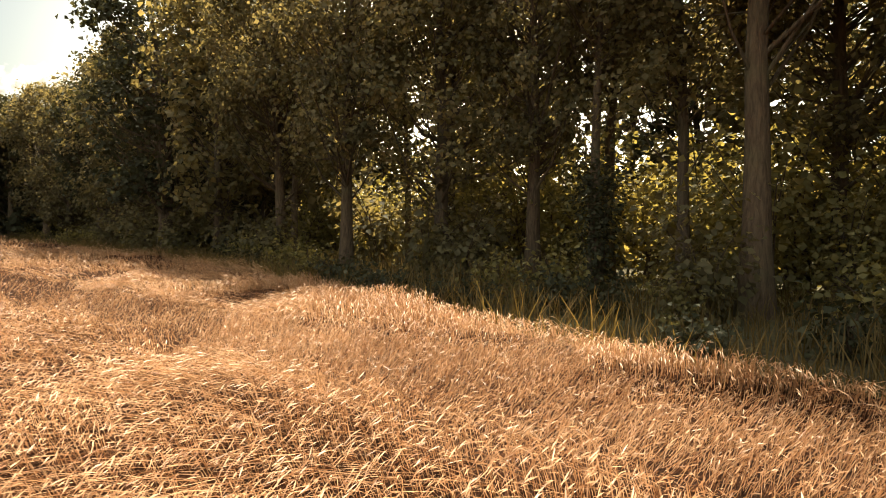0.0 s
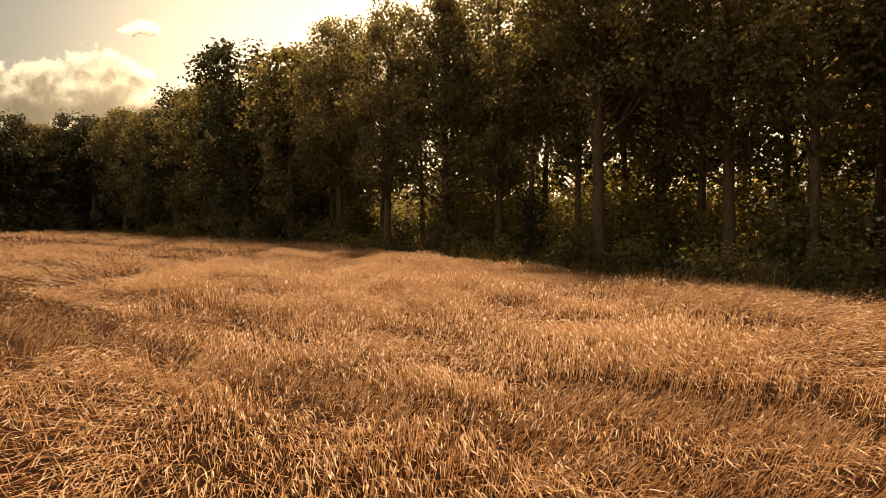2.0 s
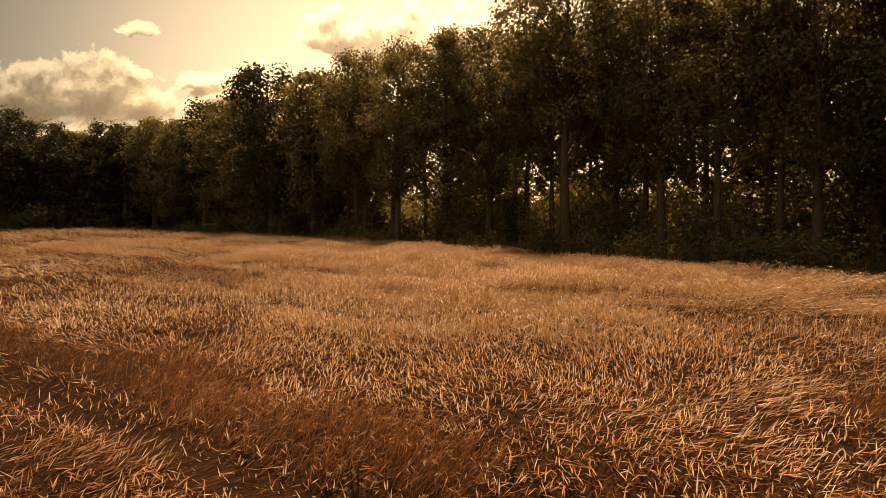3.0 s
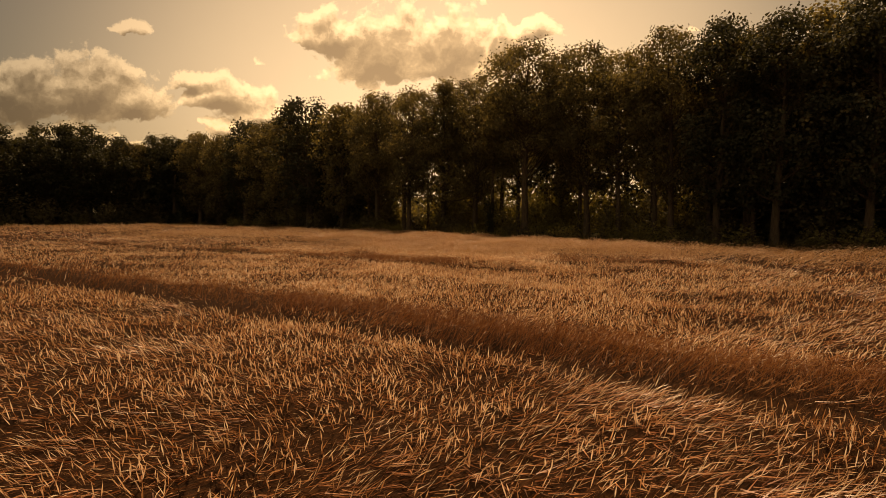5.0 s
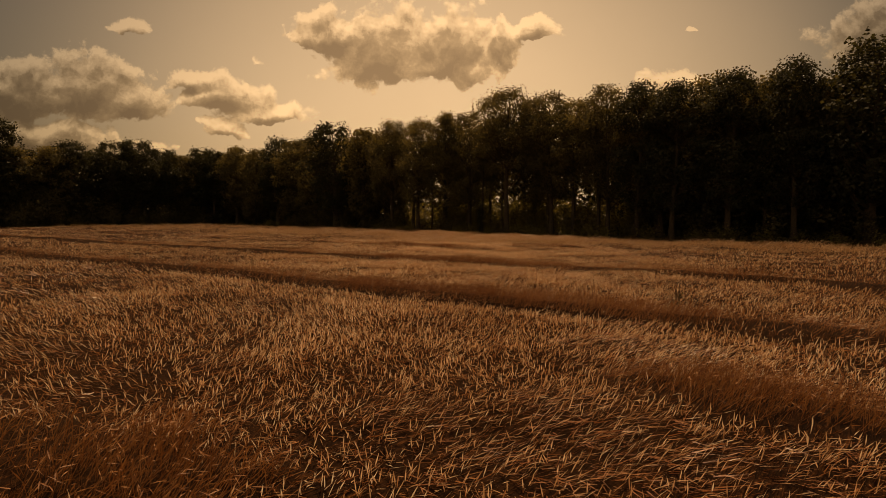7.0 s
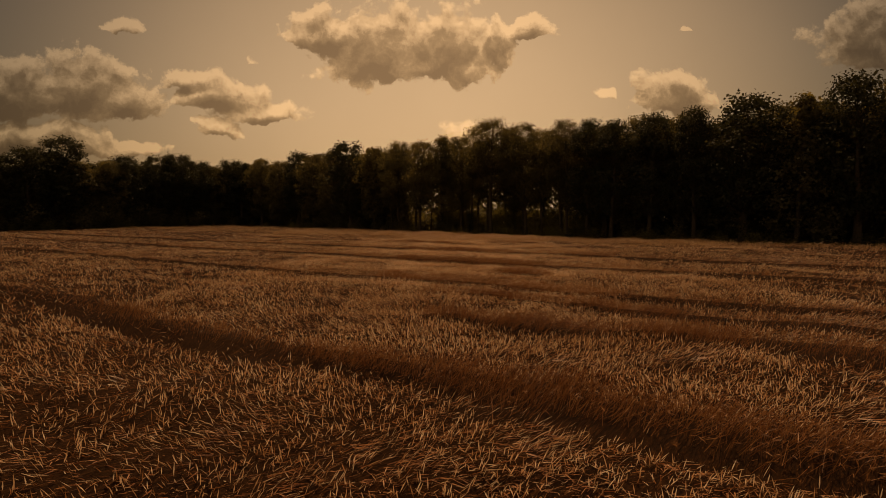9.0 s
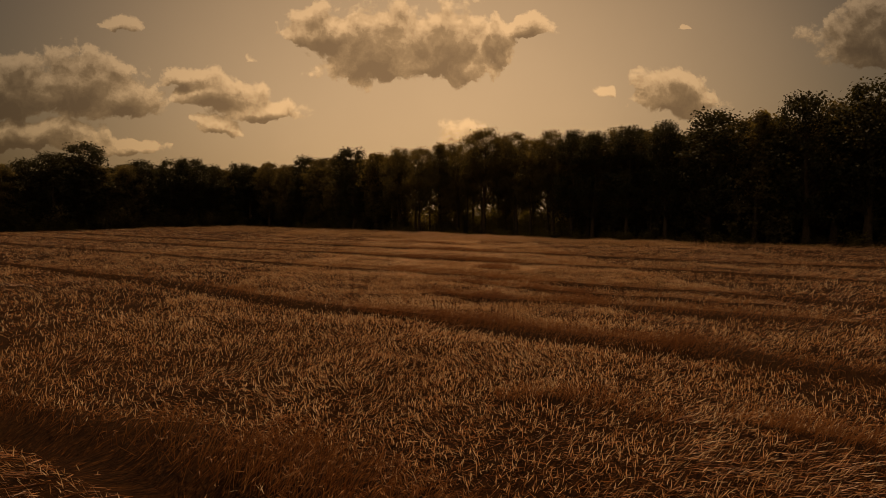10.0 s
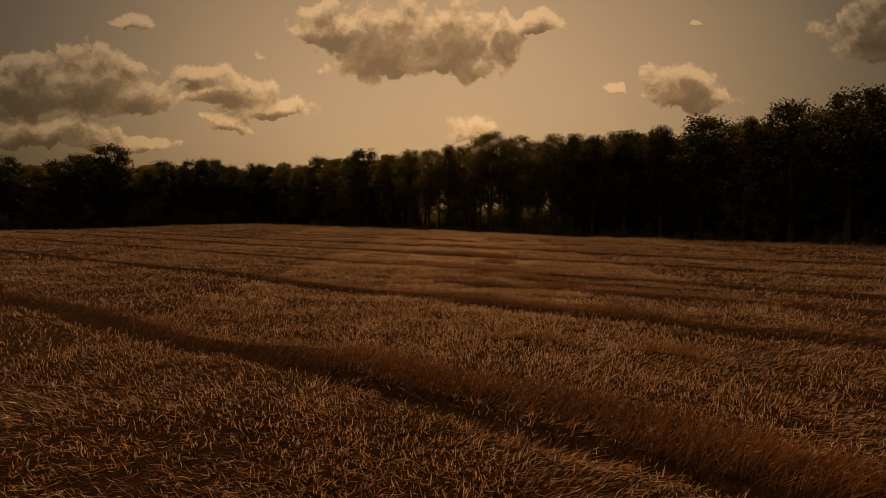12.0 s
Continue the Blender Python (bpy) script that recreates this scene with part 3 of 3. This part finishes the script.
def bush(seed, height=2.0, spread=1.2, stems=7, per=130, leaf=0.11, leaf_mat=None, label=""):
    """A shrub: many thin stems from one foot, leaves along them."""
    rng = np.random.RandomState(seed)
    root = new("shrub")
    limbs, cents = [], []
    for k in range(stems):
        ang, out = rng.uniform(0, 2 * np.pi), spread * rng.uniform(0.2, 1.0)
        tip = np.array([out * np.cos(ang), out * np.sin(ang), height * rng.uniform(0.55, 1.0)])
        mid = tip * np.array([0.35, 0.35, 0.6])
        foot = np.array([rng.normal(0, 0.08), rng.normal(0, 0.08), -0.1])
        limbs.append(tube([foot, mid, tip], [0.022, 0.016, 0.006], 4))
        s = rng.uniform(0.0, 1.0, per) ** 0.7
        line = foot[None] * (1 - s)[:, None] + tip[None] * s[:, None]
        line[:, :2] *= (0.6 + 0.4 * s)[:, None]
        cents.append(line + rng.normal(0, 1, (per, 3)) * (0.14 + 0.16 * spread) * np.array([1, 1, 0.75]))
    v, t = joined(limbs)
    tagged(part("woody_base", mesh_of("woody_base", v, t, BARK), root), kind="stuff")
    c = np.concatenate(cents)
    c[:, 2] = np.maximum(c[:, 2], 0.03)
    facing = unit(c - np.array([0, 0, height * 0.5])) * 0.6 + np.array([0, 0, 0.8])
    v, t = leaves(c, rng.uniform(0.6, 1.3, len(c)) * leaf, rng, facing)
    part("foliage", mesh_of("foliage", v, t, leaf_mat or LEAF_SHRUB), root)
    return tagged(root, label, "shrub")


def at(ob, x, y, turn, size, stretch=1.0):
    """Where a plant stands: rooted in the soil."""
    return Matrix.Translation((x, y, float(land(x, y)) - 0.03)) @ Matrix.Rotation(turn, 4, "Z") @ Matrix.Diagonal((size * stretch, size * stretch, size, 1))


FRONT_LABEL = "tall leafy oak at the field's edge, dark against the light"
kinds = {
    "a": tree(11, "round", 12, 2.6, 2.2, 0.24, 170, 50, 0.21, LEAF_OAK, BARK, FRONT_LABEL),
    "b": tree(12, "round", 12, 2.4, 1.2, 0.20, 160, 50, 0.20, LEAF_OAK, BARK, "slim leafy oak at the edge of the wood"),
    "c": tree(13, "round", 12, 2.9, 2.6, 0.28, 180, 50, 0.21, LEAF_SHADED, BARK, "broad oak with a stout trunk, leaves darkened for shade"),
    "d": tree(14, "spire", 12, 2.6, 1.4, 0.18, 150, 34, 0.25, LEAF_BIRCH, BARK_PALE, "pointed birch rising above the wood's edge"),
    "e": tree(15, "round", 12, 2.4, 2.0, 0.17, 150, 34, 0.25, LEAF_BIRCH, BARK_PALE, "light-leaved young birch at the wood's edge"),
    "f": tree(16, "round", 12, 3.1, 0.3, 0.22, 90, 25, 0.42, LEAF_SHADED, BARK, "tree deeper in the wood, leaves darkened for shade", 3),
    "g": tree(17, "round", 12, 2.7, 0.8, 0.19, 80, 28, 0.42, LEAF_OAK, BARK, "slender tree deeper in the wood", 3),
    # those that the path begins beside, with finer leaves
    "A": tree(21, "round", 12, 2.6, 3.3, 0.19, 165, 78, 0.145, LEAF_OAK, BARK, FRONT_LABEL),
    "B": tree(22, "round", 12, 2.5, 2.4, 0.20, 170, 72, 0.155, LEAF_SHADED, BARK, "leafy oak at the edge of the wood, leaves darkened for dense shade"),
    "C": tree(23, "round", 12, 3.0, 5.6, 0.20, 190, 78, 0.145, LEAF_OAK, BARK, "broad oak with a stout bare trunk and leafy crown", 7),
    "D": tree(24, "spire", 12, 2.6, 2.6, 0.17, 165, 78, 0.14, LEAF_BIRCH, BARK_PALE, "pointed birch rising above the wood's edge"),
    "E": tree(25, "round", 12, 2.5, 4.2, 0.13, 150, 78, 0.14, LEAF_BIRCH, BARK_PALE, "light-leaved young birch with a slender trunk"),
    "P": tree(26, "round", 12, 1.7, 6.4, 0.115, 70, 60, 0.16, LEAF_OAK, BARK, "slim bare-stemmed young oak inside the wood", 4),
    "Q": tree(27, "round", 12, 1.9, 5.2, 0.15, 80, 60, 0.16, LEAF_BIRCH, BARK, "bare-stemmed birch with a high thin crown", 6),
}
# the wood's front: place, level of the top, kind
FRONT = [(-54.0, 18.6, 12.3, "a"), (-49.3, 18.4, 11.8, "b"), (-44.2, 18.6, 13.0, "c"), (-38.6, 17.0, 12.1, "a"), (-33.0, 15.9, 12.6, "b"), (-28.0, 14.6, 12.2, "c"),
         (-23.0, 14.2, 11.9, "e"), (-18.0, 13.6, 12.2, "A"), (-13.4, 12.4, 11.8, "A"), (-11.0, 13.8, 12.5, "D"), (-8.2, 14.2, 12.3, "A"), (-4.4, 14.4, 11.6, "E"), (-1.5, 15.7, 12.0, "A"),
         (-2.4, 11.9, 13.3, "C"), (1.9, 12.6, 12.7, "A"), (4.4, 11.6, 12.2, "E"), (8.0, 10.4, 12.3, "A"), (10.6, 9.6, 11.8, "B"), (13.6, 8.4, 11.5, "B"), (17.4, 8.0, 11.7, "B"),
         (21.4, 7.9, 11.9, "B"), (25.4, 7.8, 11.8, "c"), (29.4, 7.7, 12.0, "d"), (33.4, 7.7, 12.3, "c"), (37.8, 7.6, 12.8, "c"), (42.4, 7.6, 13.1, "c")]
# bare stems between and behind them
STEMS = [(-19.6, 15.4, "P"), (-16.2, 15.0, "Q"), (-15.4, 17.4, "P"), (-12.2, 15.8, "Q"), (-9.8, 16.8, "P"), (-7.0, 16.2, "Q"), (-6.2, 13.6, "P"), (-3.6, 17.2, "P"), (0.4, 14.6, "Q"),
         (0.9, 18.8, "P"), (3.2, 14.4, "P"), (5.8, 13.6, "Q"), (6.6, 11.8, "P"), (9.6, 12.2, "Q"), (12.2, 10.6, "P"), (15.4, 9.8, "Q"), (19.4, 9.6, "P"), (-21.4, 16.0, "Q"), (-25.6, 16.4, "P")]


def build_wood():
    rng = np.random.RandomState(40)
    used = set()

    def stand(kind, x, y, h, stretch=1.0, group="trees of the wood's edge"):
        m = at(None, x, y, rng.uniform(0, 6.28), (h + 0.12 - 0.6 * float(land(x, y))) / 12.0, stretch)
        if kind in used:
            copy_thing(kinds[kind], m)
        else:
            used.add(kind)
            kinds[kind].matrix_basis = m
            tagged(kinds[kind], group=group)

    for x, y, h, kind in FRONT:
        stand(kind, x, y, h, rng.uniform(0.92, 1.1))
    for k, x in enumerate(np.arange(11.9, 45, 3.9)):
        stand("ab"[k % 2], x, float(wood_edge(x)) + 1.6 + rng.uniform(-0.3, 0.3), float(np.interp(x, [f[0] for f in FRONT], [f[2] for f in FRONT])) - 0.25, 1.15)
    for x, y, kind in STEMS:
        stand(kind, x, y, rng.uniform(11.0, 12.2), rng.uniform(0.85, 1.15), "bare stems inside the wood")
    tops_x, tops_h = [f[0] for f in FRONT], [f[2] for f in FRONT]
    for x in np.arange(-58, 50, 3.3):
        if -20 < x < 9:
            continue                  # an opening behind the first trees, where light falls in
        y = float(wood_edge(x)) + 3.4 + rng.uniform(-0.8, 0.8)
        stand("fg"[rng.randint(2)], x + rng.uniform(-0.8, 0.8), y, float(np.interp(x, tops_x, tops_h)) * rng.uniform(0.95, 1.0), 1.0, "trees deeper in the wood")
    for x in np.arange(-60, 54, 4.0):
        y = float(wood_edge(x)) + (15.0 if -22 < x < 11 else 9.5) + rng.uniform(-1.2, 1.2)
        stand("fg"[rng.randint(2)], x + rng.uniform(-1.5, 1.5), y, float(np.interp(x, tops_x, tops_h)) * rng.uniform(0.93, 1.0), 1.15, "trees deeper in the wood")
    for x, y, h in ((-13.4, 21.0, 12.2), (5.4, 19.4, 12.4), (-58.0, 21.5, 12.0), (-54.5, 23.5, 12.0), (-62.0, 24.0, 12.0)):
        stand("g", x, y, h, 1.0, "trees deeper in the wood")
    for x in np.arange(11, 52, 3.4):
        y = float(wood_edge(x)) + 6.6 + rng.uniform(-0.6, 0.6)
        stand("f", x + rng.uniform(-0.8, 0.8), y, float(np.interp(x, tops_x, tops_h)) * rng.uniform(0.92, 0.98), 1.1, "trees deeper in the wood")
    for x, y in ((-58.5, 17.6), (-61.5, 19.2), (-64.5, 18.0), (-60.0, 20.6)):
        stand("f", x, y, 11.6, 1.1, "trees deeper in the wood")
    # the hedge of trees that closes the field at its far end
    for y in np.arange(-44, 21, 3.6):
        h = float(np.interp(y, (-30, -18, -11, 0, 20), (9.6, 10.0, 11.0, 11.3, 11.7))) + rng.uniform(-0.5, 0.5)
        stand("cbfc"[rng.randint(4)], -61.0 + rng.uniform(-0.8, 0.8), y + rng.uniform(-0.8, 0.8), h, 1.12, "trees at the field's far end")
        stand("f", -63.6 + rng.uniform(-0.6, 0.6), y + 1.6, h * 0.92, 1.3, "trees at the field's far end")
        stand("f", -68.0 + rng.uniform(-1.5, 1.5), y + 1.8, h * 0.98, 1.25, "trees at the field's far end")
    stand("c", -61.5, -10.5, 12.7, 1.15, "trees at the field's far end")


build_wood()


def build_undergrowth():
    rng = np.random.RandomState(50)
    shrubs = [bush(61, 1.5, 1.1, 8, 70, 0.15, LEAF_SHRUB, "low leafy shrub at the foot of the trees"),
              bush(62, 2.4, 1.3, 9, 75, 0.17, LEAF_OAK, "dark bramble thicket beside the barley"),
              bush(63, 3.6, 1.5, 9, 120, 0.14, LEAF_SHRUB, "sunlit yellow-green hazel under the trees"),
              bush(64, 1.0, 0.9, 7, 65, 0.13, LEAF_SHADED, "low dark bramble at the field's edge")]
    first = set()

    def plant(k, x, y, size):
        m = at(None, x, y, rng.uniform(0, 6.28), size)
        if k in first:
            copy_thing(shrubs[k], m)
        else:
            first.add(k)
            shrubs[k].matrix_basis = m
            tagged(shrubs[k], group="undergrowth of the wood")

    for x in np.arange(-20, 11, 1.35):
        plant(2, x + rng.uniform(-0.4, 0.4), float(wood_edge(x)) + rng.uniform(3.2, 5.6), rng.uniform(0.95, 1.35))
    for x in np.arange(-23, 12, 1.9):
        plant(1, x + rng.uniform(-0.5, 0.5), float(wood_edge(x)) + rng.uniform(10.5, 12.5), rng.uniform(1.1, 1.4))
    plant(2, -2.2, 16.4, 1.3)
    plant(2, -0.4, 18.0, 1.2)
    ivy = bush(66, 4.4, 0.55, 9, 210, 0.11, LEAF_SHADED, "dead trunk wrapped in dark ivy")
    ivy.name, ivy.matrix_basis = "ivy_trunk", at(None, -5.5, 12.3, 0.4, 0.85)
    for x in np.concatenate([np.arange(-57, -24, 3.0), np.arange(-22, 46, 2.1)]):
        lo, hi = float(crop_edge(x)) + 1.2, float(wood_edge(x)) + 0.6
        plant(rng.choice([0, 1, 3]), x + rng.uniform(-0.8, 0.8), rng.uniform(max(lo, hi - 2.4), hi), rng.uniform(0.7, 1.15))
        for extra in range(2):
            plant(rng.choice([0, 3, 3]), x + rng.uniform(-0.8, 0.8), rng.uniform(lo - 0.2, max(lo + 1.6, hi - 1.5)), rng.uniform(0.6, 1.0))
        plant(rng.choice([1, 2, 2]), x + rng.uniform(-0.8, 0.8), hi + rng.uniform(1.0, 4.0), rng.uniform(0.7, 1.2))
    for x in np.concatenate([np.arange(-60, -20, 2.6), np.arange(9, 50, 2.2)]):
        plant(1, x + rng.uniform(-0.6, 0.6), float(wood_edge(x)) + rng.uniform(5.6, 7.6), rng.uniform(1.5, 2.0))
    for y in np.arange(-42, 16, 2.2):
        plant(rng.choice([0, 1, 1, 3]), -58.5 + rng.uniform(-0.6, 0.6), y, rng.uniform(0.9, 1.4))
        plant(1, -60.5 + rng.uniform(-0.6, 0.6), y + 1.0, rng.uniform(1.2, 1.6))


build_undergrowth()


def build_verge():
    """Rough grass between the barley and the wood."""
    rng = np.random.RandomState(70)
    n = 26000
    x = rng.uniform(-57, 47, n)
    lo, hi = crop_edge(x), wood_edge(x) + 2.5
    y = lo - 0.3 + (hi - lo) * rng.uniform(0, 1, n) ** 1.2
    tall = rng.uniform(0.3, 0.8, n) * (0.6 + 0.8 * lattice(x * 0.5, y * 0.5, 71))
    ang = rng.uniform(0, 6.283, n)
    d = np.stack([np.cos(ang), np.sin(ang), 0 * ang], 1)
    a = np.stack([x, y, land(x, y) - 0.05], 1)
    b = a + d * (tall * 0.12)[:, None] + np.stack([0 * x, 0 * x, tall * 0.6], 1)
    c = a + d * (tall * 0.45)[:, None] + np.stack([0 * x, 0 * x, tall], 1)
    side = unit(np.cross(d, np.array([0, 0, 1.0]) + rng.normal(0, 0.3, (n, 3))))
    wide = rng.uniform(0.014, 0.028, n)
    v, t = strips(np.stack([a, b, c], 1), np.stack([wide, wide * 0.8, wide * 0.15], 1), side)
    tagged(new("verge_grass", mesh_of("verge_grass", v, t, WEED)), "rough dry grass between the barley and the wood", "grass", kind="stuff")


build_verge()


def build_docks():
    """Single brown dock plants that have grown through the barley."""
    rng = np.random.RandomState(80)
    first = bush(81, 1.0, 0.14, 4, 45, 0.05, WEED, "brown seeding dock standing above the barley")
    first.name = "dock_plant"
    tagged(first, category="weed", group="docks in the field")
    for k in range(18):
        x, y = rng.uniform(-40, 36), rng.choice([-34.2, -26.4, -19.2, -12.5, -6.0, 5.0]) + rng.uniform(-0.6, 0.6)
        m = at(None, x, y, rng.uniform(0, 6.28), rng.uniform(0.62, 0.8))
        if k:
            copy_thing(first, m)
        else:
            first.matrix_basis = m


build_docks()
